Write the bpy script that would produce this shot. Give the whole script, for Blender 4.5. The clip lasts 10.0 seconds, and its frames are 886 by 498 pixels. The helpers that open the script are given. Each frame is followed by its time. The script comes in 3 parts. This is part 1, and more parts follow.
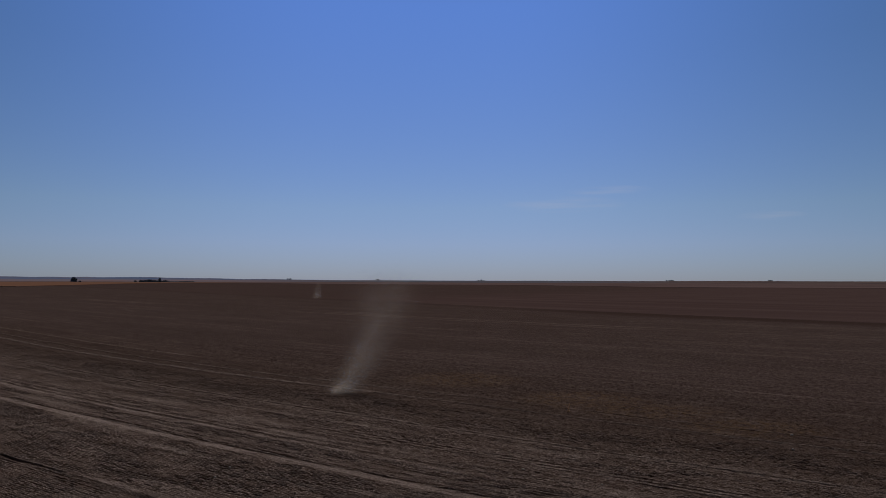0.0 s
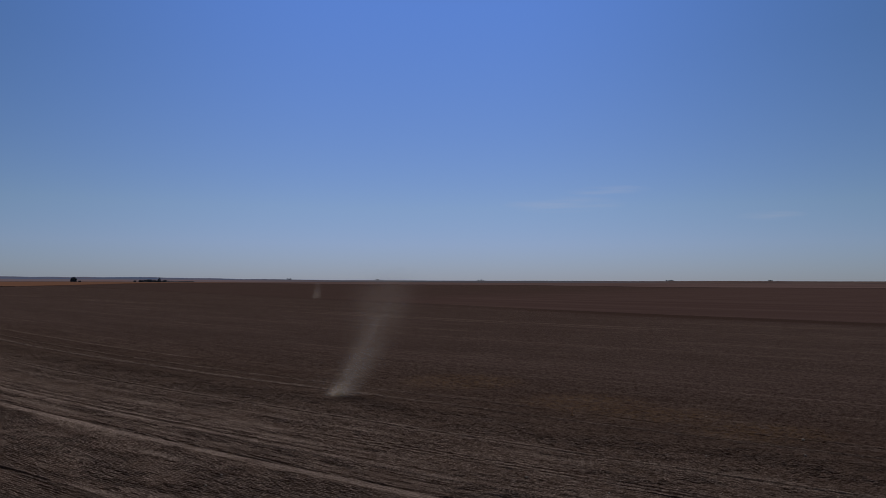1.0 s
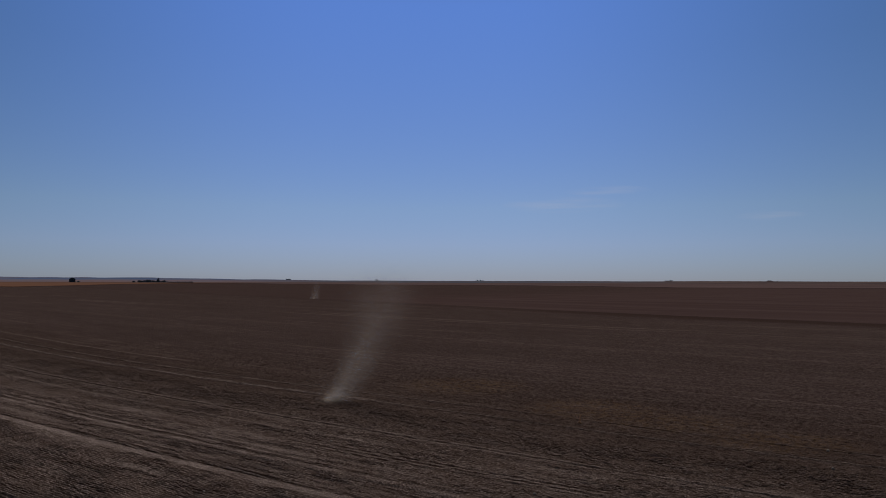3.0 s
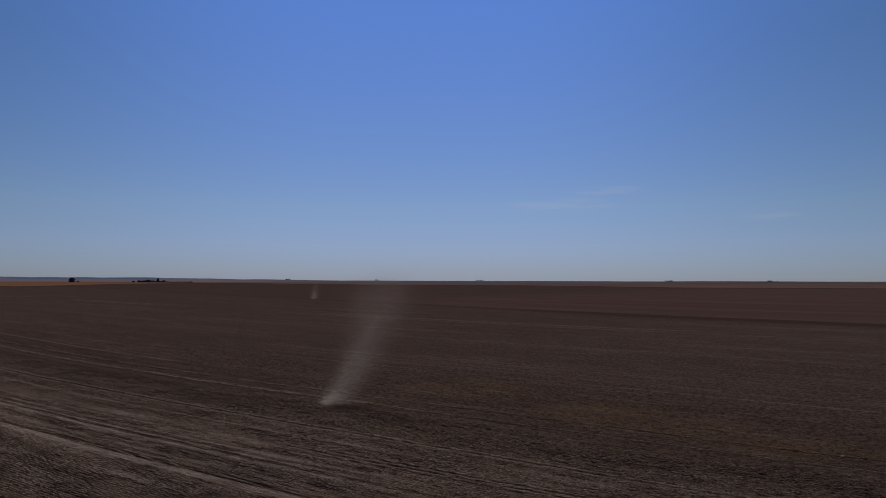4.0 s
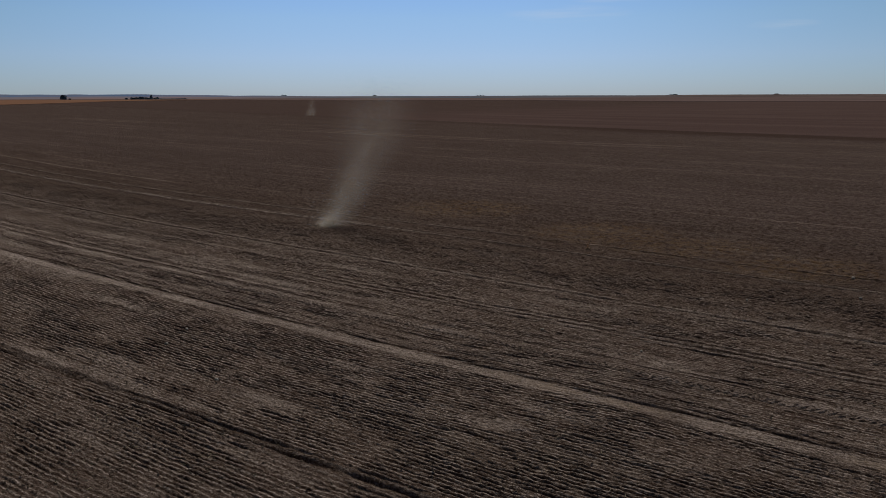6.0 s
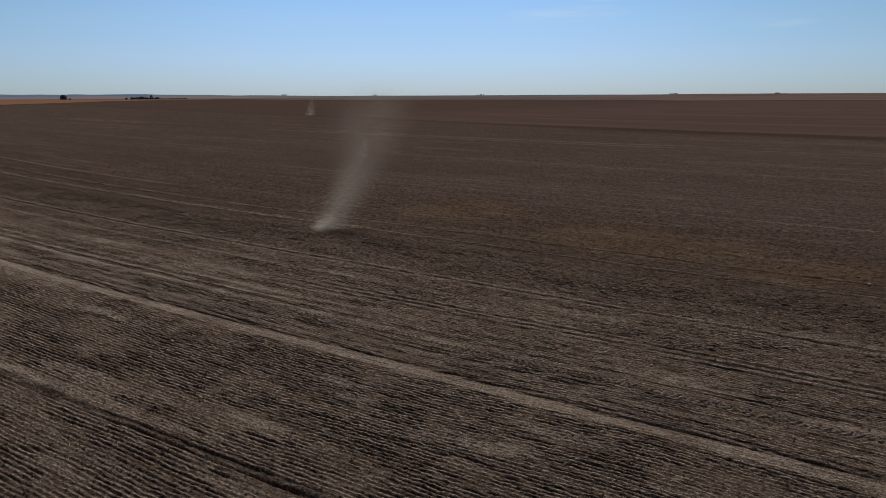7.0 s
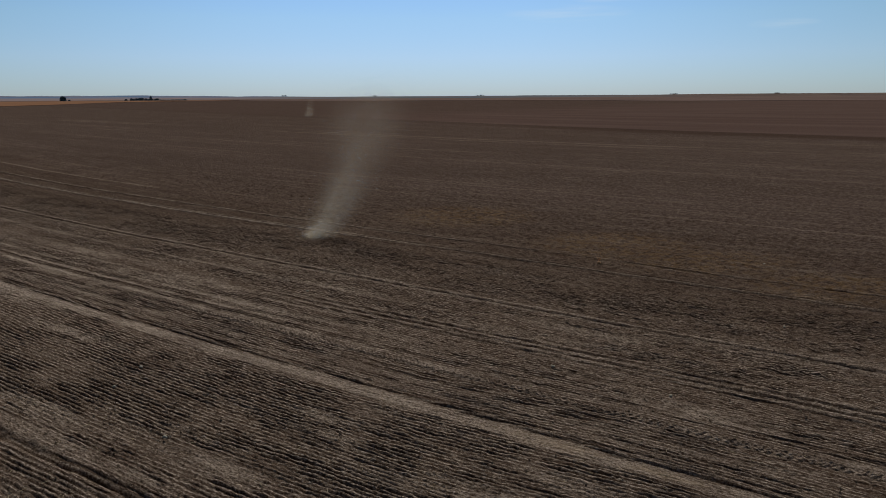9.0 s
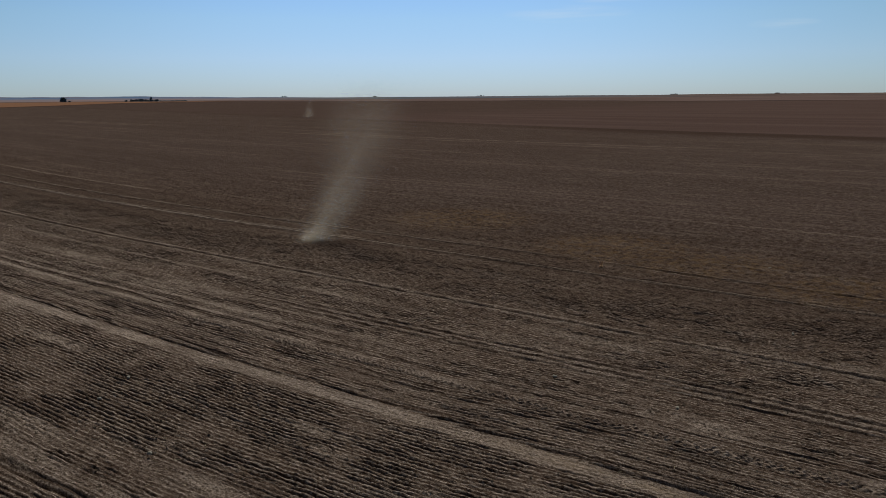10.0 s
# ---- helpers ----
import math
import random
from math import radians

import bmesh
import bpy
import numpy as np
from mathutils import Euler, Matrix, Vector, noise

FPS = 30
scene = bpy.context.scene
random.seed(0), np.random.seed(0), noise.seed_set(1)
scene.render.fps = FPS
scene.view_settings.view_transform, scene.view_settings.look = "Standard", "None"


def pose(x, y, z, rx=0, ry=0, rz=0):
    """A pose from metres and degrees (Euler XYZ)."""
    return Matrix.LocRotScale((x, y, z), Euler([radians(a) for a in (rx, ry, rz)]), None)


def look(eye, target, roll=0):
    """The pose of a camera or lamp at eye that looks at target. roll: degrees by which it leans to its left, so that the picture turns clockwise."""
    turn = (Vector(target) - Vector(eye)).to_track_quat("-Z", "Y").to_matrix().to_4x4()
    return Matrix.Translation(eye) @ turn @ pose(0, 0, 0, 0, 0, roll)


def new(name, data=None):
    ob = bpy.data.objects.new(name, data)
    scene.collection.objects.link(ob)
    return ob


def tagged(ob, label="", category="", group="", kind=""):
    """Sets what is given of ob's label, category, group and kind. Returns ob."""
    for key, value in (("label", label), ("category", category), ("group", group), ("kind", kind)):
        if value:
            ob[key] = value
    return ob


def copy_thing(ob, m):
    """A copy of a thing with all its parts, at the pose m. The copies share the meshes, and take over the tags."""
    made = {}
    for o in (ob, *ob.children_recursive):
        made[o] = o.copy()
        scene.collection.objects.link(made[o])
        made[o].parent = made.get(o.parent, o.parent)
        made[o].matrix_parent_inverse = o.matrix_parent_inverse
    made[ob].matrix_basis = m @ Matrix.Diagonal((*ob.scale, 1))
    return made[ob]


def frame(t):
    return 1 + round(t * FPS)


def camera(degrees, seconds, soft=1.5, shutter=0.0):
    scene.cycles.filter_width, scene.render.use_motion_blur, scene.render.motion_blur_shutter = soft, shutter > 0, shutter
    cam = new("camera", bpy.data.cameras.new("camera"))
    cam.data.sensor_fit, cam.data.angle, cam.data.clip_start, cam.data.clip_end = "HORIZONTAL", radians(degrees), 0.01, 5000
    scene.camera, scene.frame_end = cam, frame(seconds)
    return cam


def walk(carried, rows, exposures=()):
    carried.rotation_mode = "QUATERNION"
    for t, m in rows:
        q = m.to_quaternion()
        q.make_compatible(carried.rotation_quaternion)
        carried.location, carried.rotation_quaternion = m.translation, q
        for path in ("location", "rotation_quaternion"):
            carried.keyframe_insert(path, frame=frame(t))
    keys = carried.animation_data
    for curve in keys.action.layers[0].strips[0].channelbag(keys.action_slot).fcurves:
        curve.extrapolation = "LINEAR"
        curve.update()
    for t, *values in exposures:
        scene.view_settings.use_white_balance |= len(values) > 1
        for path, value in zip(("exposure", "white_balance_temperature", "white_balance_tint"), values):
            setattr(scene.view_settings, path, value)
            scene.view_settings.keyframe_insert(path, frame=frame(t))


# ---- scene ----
cam = camera(63.17, 10.0, soft=0.75)

# ---- the flight: level, 8 m over the field, one quick tilt down ----
LENS_PX = 1275.0


def tilt(y):
    """Degrees for pose() that put the eye level at height y of an 882 high picture."""
    return 90 + math.degrees(math.atan((y - 441) / LENS_PX))


FLIGHT = [
    # t, x, y, eye level, roll, yaw
    (0.0, 0.000, 0.00, 497.0, -0.19, 0.00),
    (0.5, 0.000, 0.60, 497.0, -0.19, 0.00),
    (1.0, -0.005, 1.17, 497.0, -0.19, -0.01),
    (1.5, -0.015, 1.73, 497.0, -0.19, -0.04),
    (2.0, -0.030, 2.29, 497.2, -0.18, -0.06),
    (2.5, -0.055, 2.86, 497.4, -0.18, -0.06),
    (3.2, -0.085, 3.69, 497.5, -0.18, -0.07),
    (4.0, -0.115, 4.63, 497.5, -0.19, -0.08),
    (4.5, -0.122, 5.20, 497.5, -0.19, -0.09),
    (4.8, -0.120, 5.53, 496.8, -0.18, -0.10),
    (4.9, -0.118, 5.63, 492.5, -0.18, -0.10),
    (5.0, -0.115, 5.74, 480.2, -0.17, -0.11),
    (5.1, -0.112, 5.85, 454.5, -0.14, -0.11),
    (5.2, -0.108, 5.94, 416.5, -0.10, -0.12),
    (5.3, -0.104, 6.05, 373.5, -0.06, -0.12),
    (5.4, -0.100, 6.15, 331.0, -0.02, -0.13),
    (5.5, -0.096, 6.26, 287.8, 0.02, -0.13),
    (5.6, -0.092, 6.38, 245.5, 0.06, -0.13),
    (5.7, -0.088, 6.49, 207.0, 0.10, -0.12),
    (5.8, -0.083, 6.62, 183.5, 0.13, -0.12),
    (5.9, -0.077, 6.75, 173.5, 0.15, -0.11),
    (6.0, -0.071, 6.87, 170.3, 0.17, -0.11),
    (6.4, -0.045, 7.40, 169.6, 0.21, -0.10),
    (6.8, -0.019, 7.93, 169.4, 0.235, -0.09),
    (7.5, 0.010, 8.75, 169.5, 0.27, -0.09),
    (8.0, 0.045, 9.32, 169.9, 0.30, -0.08),
    (8.5, 0.085, 9.88, 170.1, 0.33, -0.09),
    (9.0, 0.124, 10.41, 170.5, 0.36, -0.10),
    (9.5, 0.160, 10.86, 171.0, 0.40, -0.10),
    (10.0, 0.200, 11.17, 171.4, 0.44, -0.09),
]
walk(cam, [(t, pose(x, y, 8.0, tilt(h), r, w)) for t, x, y, h, r, w in FLIGHT],
     exposures=[(0.0, -1.66, 6740, 17), (5.3, -1.66, 6740, 17), (5.7, -1.37, 6790, 12), (6.3, -1.01, 6950, 6), (6.8, -0.89, 7050, 6), (7.6, -0.89, 7050, 6), (8.5, -0.89, 7130, 3), (10.0, -0.89, 7130, 3)])

# ---- sky and sun: clear midday, the sun ahead and high ----
SUN_EL, SUN_AZ = 57.0, 4.0          # degrees; azimuth from +y towards +x
world = bpy.data.worlds.new("sky")
scene.world = world
world.use_nodes = True
wn, wl = world.node_tree.nodes, world.node_tree.links
wn.clear()
sky = wn.new("ShaderNodeTexSky")
sky.sky_type = "NISHITA"
sky.sun_disc = False
sky.sun_elevation, sky.sun_rotation = radians(SUN_EL), radians(SUN_AZ)
sky.altitude, sky.air_density, sky.dust_density, sky.ozone_density = 300, 0.8, 0.1, 4.0
w_out, w_bg = wn.new("ShaderNodeOutputWorld"), wn.new("ShaderNodeBackground")
w_bg.inputs["Strength"].default_value = 0.176
wl.new(w_bg.outputs[0], w_out.inputs[0])


def wmath(op, a, b=None):
    n = wn.new("ShaderNodeMath")
    n.operation = op
    for i, v in enumerate((a, b)):
        if v is None:
            continue
        if isinstance(v, (int, float)):
            n.inputs[i].default_value = v
        else:
            wl.new(v, n.inputs[i])
    return n.outputs[0]


# thin cirrus wisps low over the horizon
w_tc = wn.new("ShaderNodeTexCoord")
w_sep = wn.new("ShaderNodeSeparateXYZ")
wl.new(w_tc.outputs["Generated"], w_sep.inputs[0])
w_az = wmath("ARCTAN2", w_sep.outputs[0], w_sep.outputs[1])
w_el = wmath("ARCSINE", w_sep.outputs[2])
w_comb = wn.new("ShaderNodeCombineXYZ")
wl.new(wmath("MULTIPLY", w_az, 9.0), w_comb.inputs[0])
wl.new(wmath("MULTIPLY", w_el, 110.0), w_comb.inputs[1])
w_noise = wn.new("ShaderNodeTexNoise")
w_noise.inputs["Scale"].default_value, w_noise.inputs["Detail"].default_value = 1.0, 5.0
wl.new(w_comb.outputs[0], w_noise.inputs["Vector"])


def wisp(az, el, half_az, half_el):
    a = wmath("DIVIDE", wmath("SUBTRACT", w_az, radians(az)), radians(half_az))
    e = wmath("DIVIDE", wmath("SUBTRACT", w_el, radians(el)), radians(half_el))
    r = wmath("ADD", wmath("MULTIPLY", a, a), wmath("MULTIPLY", e, e))
    return wmath("MAXIMUM", wmath("SUBTRACT", 1.0, r), 0.0)


w_mask = wmath("ADD", wmath("ADD", wisp(9.5, 6.0, 5.0, 0.7), wisp(13.0, 7.0, 3.5, 0.45)), wisp(24.5, 4.8, 2.5, 0.4))
w_cov = wmath("MULTIPLY", w_mask, wmath("MAXIMUM", wmath("SUBTRACT", w_noise.outputs[0], 0.38), 0.0))
w_mix = wn.new("ShaderNodeMix")
w_mix.data_type = "RGBA"
wl.new(wmath("MULTIPLY", w_cov, 0.7), w_mix.inputs[0])
w_ramp = wn.new("ShaderNodeValToRGB")      # clear dry air: bluer in view; overhead dimmed unseen, so shadows come out browner
for place, tone in ((0.0, (0.50, 0.58, 0.82)), (0.05, (0.73, 0.78, 1.00)), (0.10, (0.85, 0.925, 1.06)), (0.37, (0.92, 1.27, 1.80)), (0.58, (0.88, 0.86, 0.88)), (0.9, (0.44, 0.34, 0.24))):
    e = w_ramp.color_ramp.elements.new(place) if 0 < place < 0.9 else w_ramp.color_ramp.elements[0 if place == 0 else -1]
    e.position, e.color = place, (*tone, 1)
wl.new(w_el, w_ramp.inputs[0])
w_tint = wn.new("ShaderNodeMix")
w_tint.data_type, w_tint.blend_type = "RGBA", "MULTIPLY"
w_tint.inputs[0].default_value = 1.0
wl.new(sky.outputs[0], w_tint.inputs[6])
wl.new(w_ramp.outputs[0], w_tint.inputs[7])
# the sky is brightest over the sun's side and falls off to either hand
w_side = wn.new("ShaderNodeMapRange")
w_side.interpolation_type = "SMOOTHSTEP"
wl.new(wmath("ABSOLUTE", wmath("ADD", w_az, 0.04)), w_side.inputs[0])
for k, v in ((1, 0.10), (2, 0.75), (3, 0.0), (4, 1.0)):
    w_side.inputs[k].default_value = v
w_high = wn.new("ShaderNodeMapRange")
wl.new(w_el, w_high.inputs[0])
for k, v in ((1, 0.0), (2, 0.30), (3, 0.45), (4, 1.0)):
    w_high.inputs[k].default_value = v
w_fall = wn.new("ShaderNodeMix")
w_fall.data_type = "RGBA"
wl.new(wmath("MULTIPLY", w_side.outputs[0], w_high.outputs[0]), w_fall.inputs[0])
w_fall.inputs[6].default_value, w_fall.inputs[7].default_value = (1.07, 1.07, 1.09, 1), (0.70, 0.74, 0.66, 1)
w_back = wn.new("ShaderNodeMapRange")          # dimmed and warmed abeam and behind, unseen, to take blue from the shadows
w_back.interpolation_type = "SMOOTHSTEP"
wl.new(wmath("ABSOLUTE", w_az), w_back.inputs[0])
for k, v in ((1, 0.7), (2, 2.0), (3, 0.0), (4, 1.0)):
    w_back.inputs[k].default_value = v
w_deep = wn.new("ShaderNodeMix")
w_deep.data_type = "RGBA"
wl.new(w_back.outputs[0], w_deep.inputs[0])
wl.new(w_fall.outputs[2], w_deep.inputs[6])
w_deep.inputs[7].default_value = (0.50, 0.45, 0.36, 1)
w_shade = wn.new("ShaderNodeMix")
w_shade.data_type, w_shade.blend_type = "RGBA", "MULTIPLY"
w_shade.inputs[0].default_value = 1.0
wl.new(w_tint.outputs[2], w_shade.inputs[6])
wl.new(w_deep.outputs[2], w_shade.inputs[7])
wl.new(w_shade.outputs[2], w_mix.inputs[6])
w_mix.inputs[7].default_value = (7.5, 8.0, 9.0, 1)
wl.new(w_mix.outputs[2], w_bg.inputs[0])

sun = new("sun", bpy.data.lights.new("sun", "SUN"))
sun.data.energy, sun.data.angle, sun.data.color = 4.85, radians(0.55), (1.0, 0.95, 0.87)
sun_dir = Vector((math.sin(radians(SUN_AZ)) * math.cos(radians(SUN_EL)),
                  math.cos(radians(SUN_AZ)) * math.cos(radians(SUN_EL)), math.sin(radians(SUN_EL))))
sun.matrix_world = look(sun_dir * 200, (0, 0, 0))

# ---- the lie of the drilled rows ----
ROW_ANGLE = radians(33)
CR, SR = math.cos(ROW_ANGLE), math.sin(ROW_ANGLE)
ROW = 0.14                                  # metres from row to row
BEND_FROM, BEND = -20.0, 0.0013


def bend(u):
    t = np.maximum(0.0, BEND_FROM - u)
    return np.where(t < 75, BEND * t * t, BEND * 75 * 75 + 0.195 * (t - 75))


def drift(u, w):
    """The passes of the drill fan out a little towards the far end of the field."""
    away = np.interp(-np.asarray(u, dtype=float), [5, 10, 14, 18, 24, 30, 40, 60], [0.0, 0.18, 0.35, 0.60, 0.85, 1.0, 1.1, 1.2])
    return away * np.interp(w, [16.5, 23.3, 27.0, 33.0, 60.0, 160.0], [0.0, 0.33, 0.42, 1.0, 1.3, 1.6])


def to_world(u, w):
    """Metres along and across the rows to world x, y."""
    v = w + bend(u) + drift(u, w)
    return u * CR + v * SR, -u * SR + v * CR


def to_rows(x, y):
    u, v = x * CR - y * SR, x * SR + y * CR
    v = v - bend(u)
    w = v
    for _ in range(6):
        w = v - drift(u, w)
    return u, w


def lattice(x, y, seed):
    """Smooth value noise, 0 to 1, on a unit lattice."""
    xi, yi = np.floor(x).astype(np.int64), np.floor(y).astype(np.int64)
    fx, fy = x - xi, y - yi
    fx, fy = fx * fx * (3 - 2 * fx), fy * fy * (3 - 2 * fy)

    def h(a, b):
        n = (a * 374761393 + b * 668265263 + seed * 974634777) & 0xFFFFFFFF
        n = ((n ^ (n >> 13)) * 1274126177) & 0xFFFFFFFF
        return ((n ^ (n >> 16)) & 0xFFFF) / 65535.0

    return (h(xi, yi) * (1 - fx) + h(xi + 1, yi) * fx) * (1 - fy) + (h(xi, yi + 1) * (1 - fx) + h(xi + 1, yi + 1) * fx) * fy


def smooth(a, b, v):
    t = np.clip((v - a) / (b - a), 0, 1)
    return t * t * (3 - 2 * t)


# wheel marks: row line, half width, dryness, sunk depth
TRACKS = [
    (23.20, 0.27, 0.80, 0.030), (25.62, 0.20, 0.60, 0.024), (24.55, 0.16, 0.40, 0.010), (24.05, 0.10, 0.35, 0.010),
    (25.95, 0.15, 0.80, 0.006), (26.55, 0.12, 0.62, 0.008), (27.20, 0.10, 0.50, 0.004), (28.05, 0.10, 0.42, 0.0), (30.50, 0.12, 0.34, 0.0), (32.62, 0.10, 0.78, 0.012), (39.58, 0.14, 0.95, 0.012), (39.98, 0.08, 0.65, 0.008),
    (28.55, 0.06, 0.60, 0.0), (28.93, 0.06, 0.60, 0.0), (29.33, 0.065, 0.62, 0.0), (32.14, 0.07, 0.58, 0.0),
    (41.96, 0.11, 0.75, 0.012), (19.90, 0.20, 0.22, 0.000), (45.80, 0.16, 0.60, 0.0),
]
FURROWS = [(16.54, 0.125, 0.120), (32.38, 0.090, 0.125), (29.12, 0.058, 0.070), (28.74, 0.058, 0.070), (28.36, 0.058, 0.062), (23.54, 0.045, 0.040), (23.76, 0.04, 0.030),
           (39.34, 0.10, 0.150), (39.80, 0.07, 0.060), (41.72, 0.10, 0.140), (22.86, 0.04, 0.025), (26.35, 0.04, 0.030), (25.10, 0.04, 0.028), (24.80, 0.04, 0.03)]

# patches that rain has slaked and the sun has baked: middle along and across the rows, half length, half width
CRUSTS = ((-38.0, 22.80, 7.0, 0.65), (-24.1, 17.8, 2.4, 0.5), (-26.1, 16.9, 2.5, 0.4), (-17.9, 18.2, 2.2, 0.45), (-10.6, 21.8, 1.8, 0.45), (-17.4, 21.35, 1.6, 0.4),
          (-12.2, 20.4, 2.0, 0.45), (-9.4, 26.7, 2.6, 0.45), (-16.9, 25.7, 2.0, 0.3), (-14.4, 31.0, 2.6, 0.5), (-25.5, 30.7, 3.0, 0.45), (-31.0, 28.4, 3.5, 0.4),
          (-27.0, 27.2, 4.0, 0.4), (-34.0, 27.7, 4.0, 0.4), (-43.0, 28.7, 4.5, 0.5), (-6.0, 33.0, 2.2, 0.35), (-21.5, 17.05, 4.5, 0.28), (-5.0, 25.9, 1.6, 0.3),
          (-30.0, 21.6, 3.5, 0.4), (-48.0, 24.6, 8.0, 0.5))


def wander(u, w):
    return 0.09 * (lattice(u / 13, w / 7, 3) - 0.5) + 0.05 * (lattice(u / 3.1, w / 2, 4) - 0.5)


def drill(u, w):
    """Row coordinate of the fine ridges, which weave a few degrees to and fro across the wheel marks."""
    return w + wander(u, w) + 0.85 * (lattice(u / 9.0 + 5, w / 8.0, 51) - 0.5) + 0.10 * (lattice(u / 2.8, w / 2.6, 52) - 0.5)


def relief(u, w):
    """Height of the soil: ridges, furrows, wheel marks and clods."""
    ww, rr = w + wander(u, w), drill(u, w)
    amp = 0.0045 + 0.0195 * smooth(0.28, 0.66, 0.6 * lattice(u / 2.4, ww / 1.0, 5) + 0.4 * lattice(u / 0.8, ww / 0.45, 6))
    amp = 0.92 * amp * (0.20 + 0.75 * lattice(u / 0.42, np.round(rr / ROW) + 0.0, 7) + 0.85 * lattice(u / 1.6, np.round(rr / ROW) + 0.5, 57))
    for cu, cw, ru, rw in CRUSTS:
        amp = amp * (0.45 + 0.55 * smooth(0.1, 1.3, ((u - cu) / ru) ** 2 + ((ww - cw) / rw) ** 2))
    for at in (28.74, 32.38):                                 # the rows are broken down beside the furrows
        amp = amp * (1 - 0.65 * np.exp(-((ww - at) / 0.7) ** 2))
    near = np.abs(rr / ROW - np.round(rr / ROW))            # 0 in the slot that the drill cut, 0.5 on the ridge
    # past some forty metres only every second or fourth ridge is laid out
    amp = amp * (0.72 + 0.28 * smooth(16, 18, w)) * (1 - 0.25 * smooth(21, 27, w)) * (1 - smooth(36, 40, w))
    z = amp * (0.7 * (1 - 2 * np.cos(math.pi * near) ** 2) - 2.2 * np.exp(-(near / 0.125) ** 2))
    for pitch, a, b, high in ((2 * ROW, 37.5, 47.0, 0.016), (4 * ROW, 45.0, 60.0, 0.030)):
        share = smooth(a, a + 2, w) * (1 - smooth(b - 3, b, w)) * smooth(0.25, 0.6, lattice(u / 5.0, rr / 1.4, 55))
        z = z + share * high * (0.35 + 0.9 * lattice(u / 0.7, np.round(rr / pitch) + 0.0, 56)) * np.cos(2 * math.pi * rr / pitch)
    flat = np.zeros_like(w)
    for at, half, dry, deep in TRACKS:
        f = 1 - smooth(half * 0.7, half * 1.35, np.abs(ww - at))
        flat = np.maximum(flat, f * min(1.0, dry + 0.25))
        z = z - deep * f
    # tyre lugs left in one of the marks
    lug = (1 - smooth(0.13, 0.19, np.abs(ww - 25.62))) * smooth(0.20, 0.5, lattice(u / 4.0, w * 0 + 9, 15))
    z = z * (1 - 0.75 * flat) + lug * 0.022 * np.sign(np.sin(2 * math.pi * (u + 0.9 * np.abs(ww - 25.62)) / 0.23))
    for at, half, deep in FURROWS:
        d = (ww - at) / half
        cut = deep * (0.62 + 0.45 * lattice(u / 0.45, w * 0 + at, 17) + 0.35 * lattice(u / 3.5, w * 0 + at, 18))
        if 28 < at < 30:                                      # these three begin part of the way along
            cut = cut * smooth(-31, -23, u)
        z = z - cut * np.exp(-d * d) + 0.30 * cut * np.exp(-(np.abs(d) - 2) ** 2)
        flat = np.maximum(flat, 0.9 * np.exp(-(d / 3) ** 2))
    rough = 1 - 0.5 * flat
    z = z + rough * (0.040 * (lattice(u / 0.075, w / 0.055, 8) - 0.5) + 0.030 * (lattice(u / 0.40, rr / 0.052, 58) - 0.5) + 0.034 * (lattice(u / 0.27, w / 0.17, 9) - 0.5))
    z = (z + 0.032 * (lattice(u / 4, w / 2.2, 10) - 0.5)) * (1 - smooth(46, 60, w))
    # farther off only the coarser waves of the tilth are told apart
    for size, a, b, seed, steep in ((0.30, 30, 64, 40, 0.33), (0.45, 52, 100, 41, 0.20), (1.0, 80, 185, 42, 0.14), (5.5, 200, 900, 44, 0.03)):
        share = (1 - 0.9 * flat) * smooth(a * 0.8, a * 1.1, w) * (1 - smooth(b * 0.75, b * 1.2, w))
        z = z + share * size * steep * (0.25 * lattice(u / (size * 6), w / (size * 0.8), seed) + 0.75 * lattice(u / (size * 0.5), w / (size * 0.7), seed + 9) - 0.5)
    return z


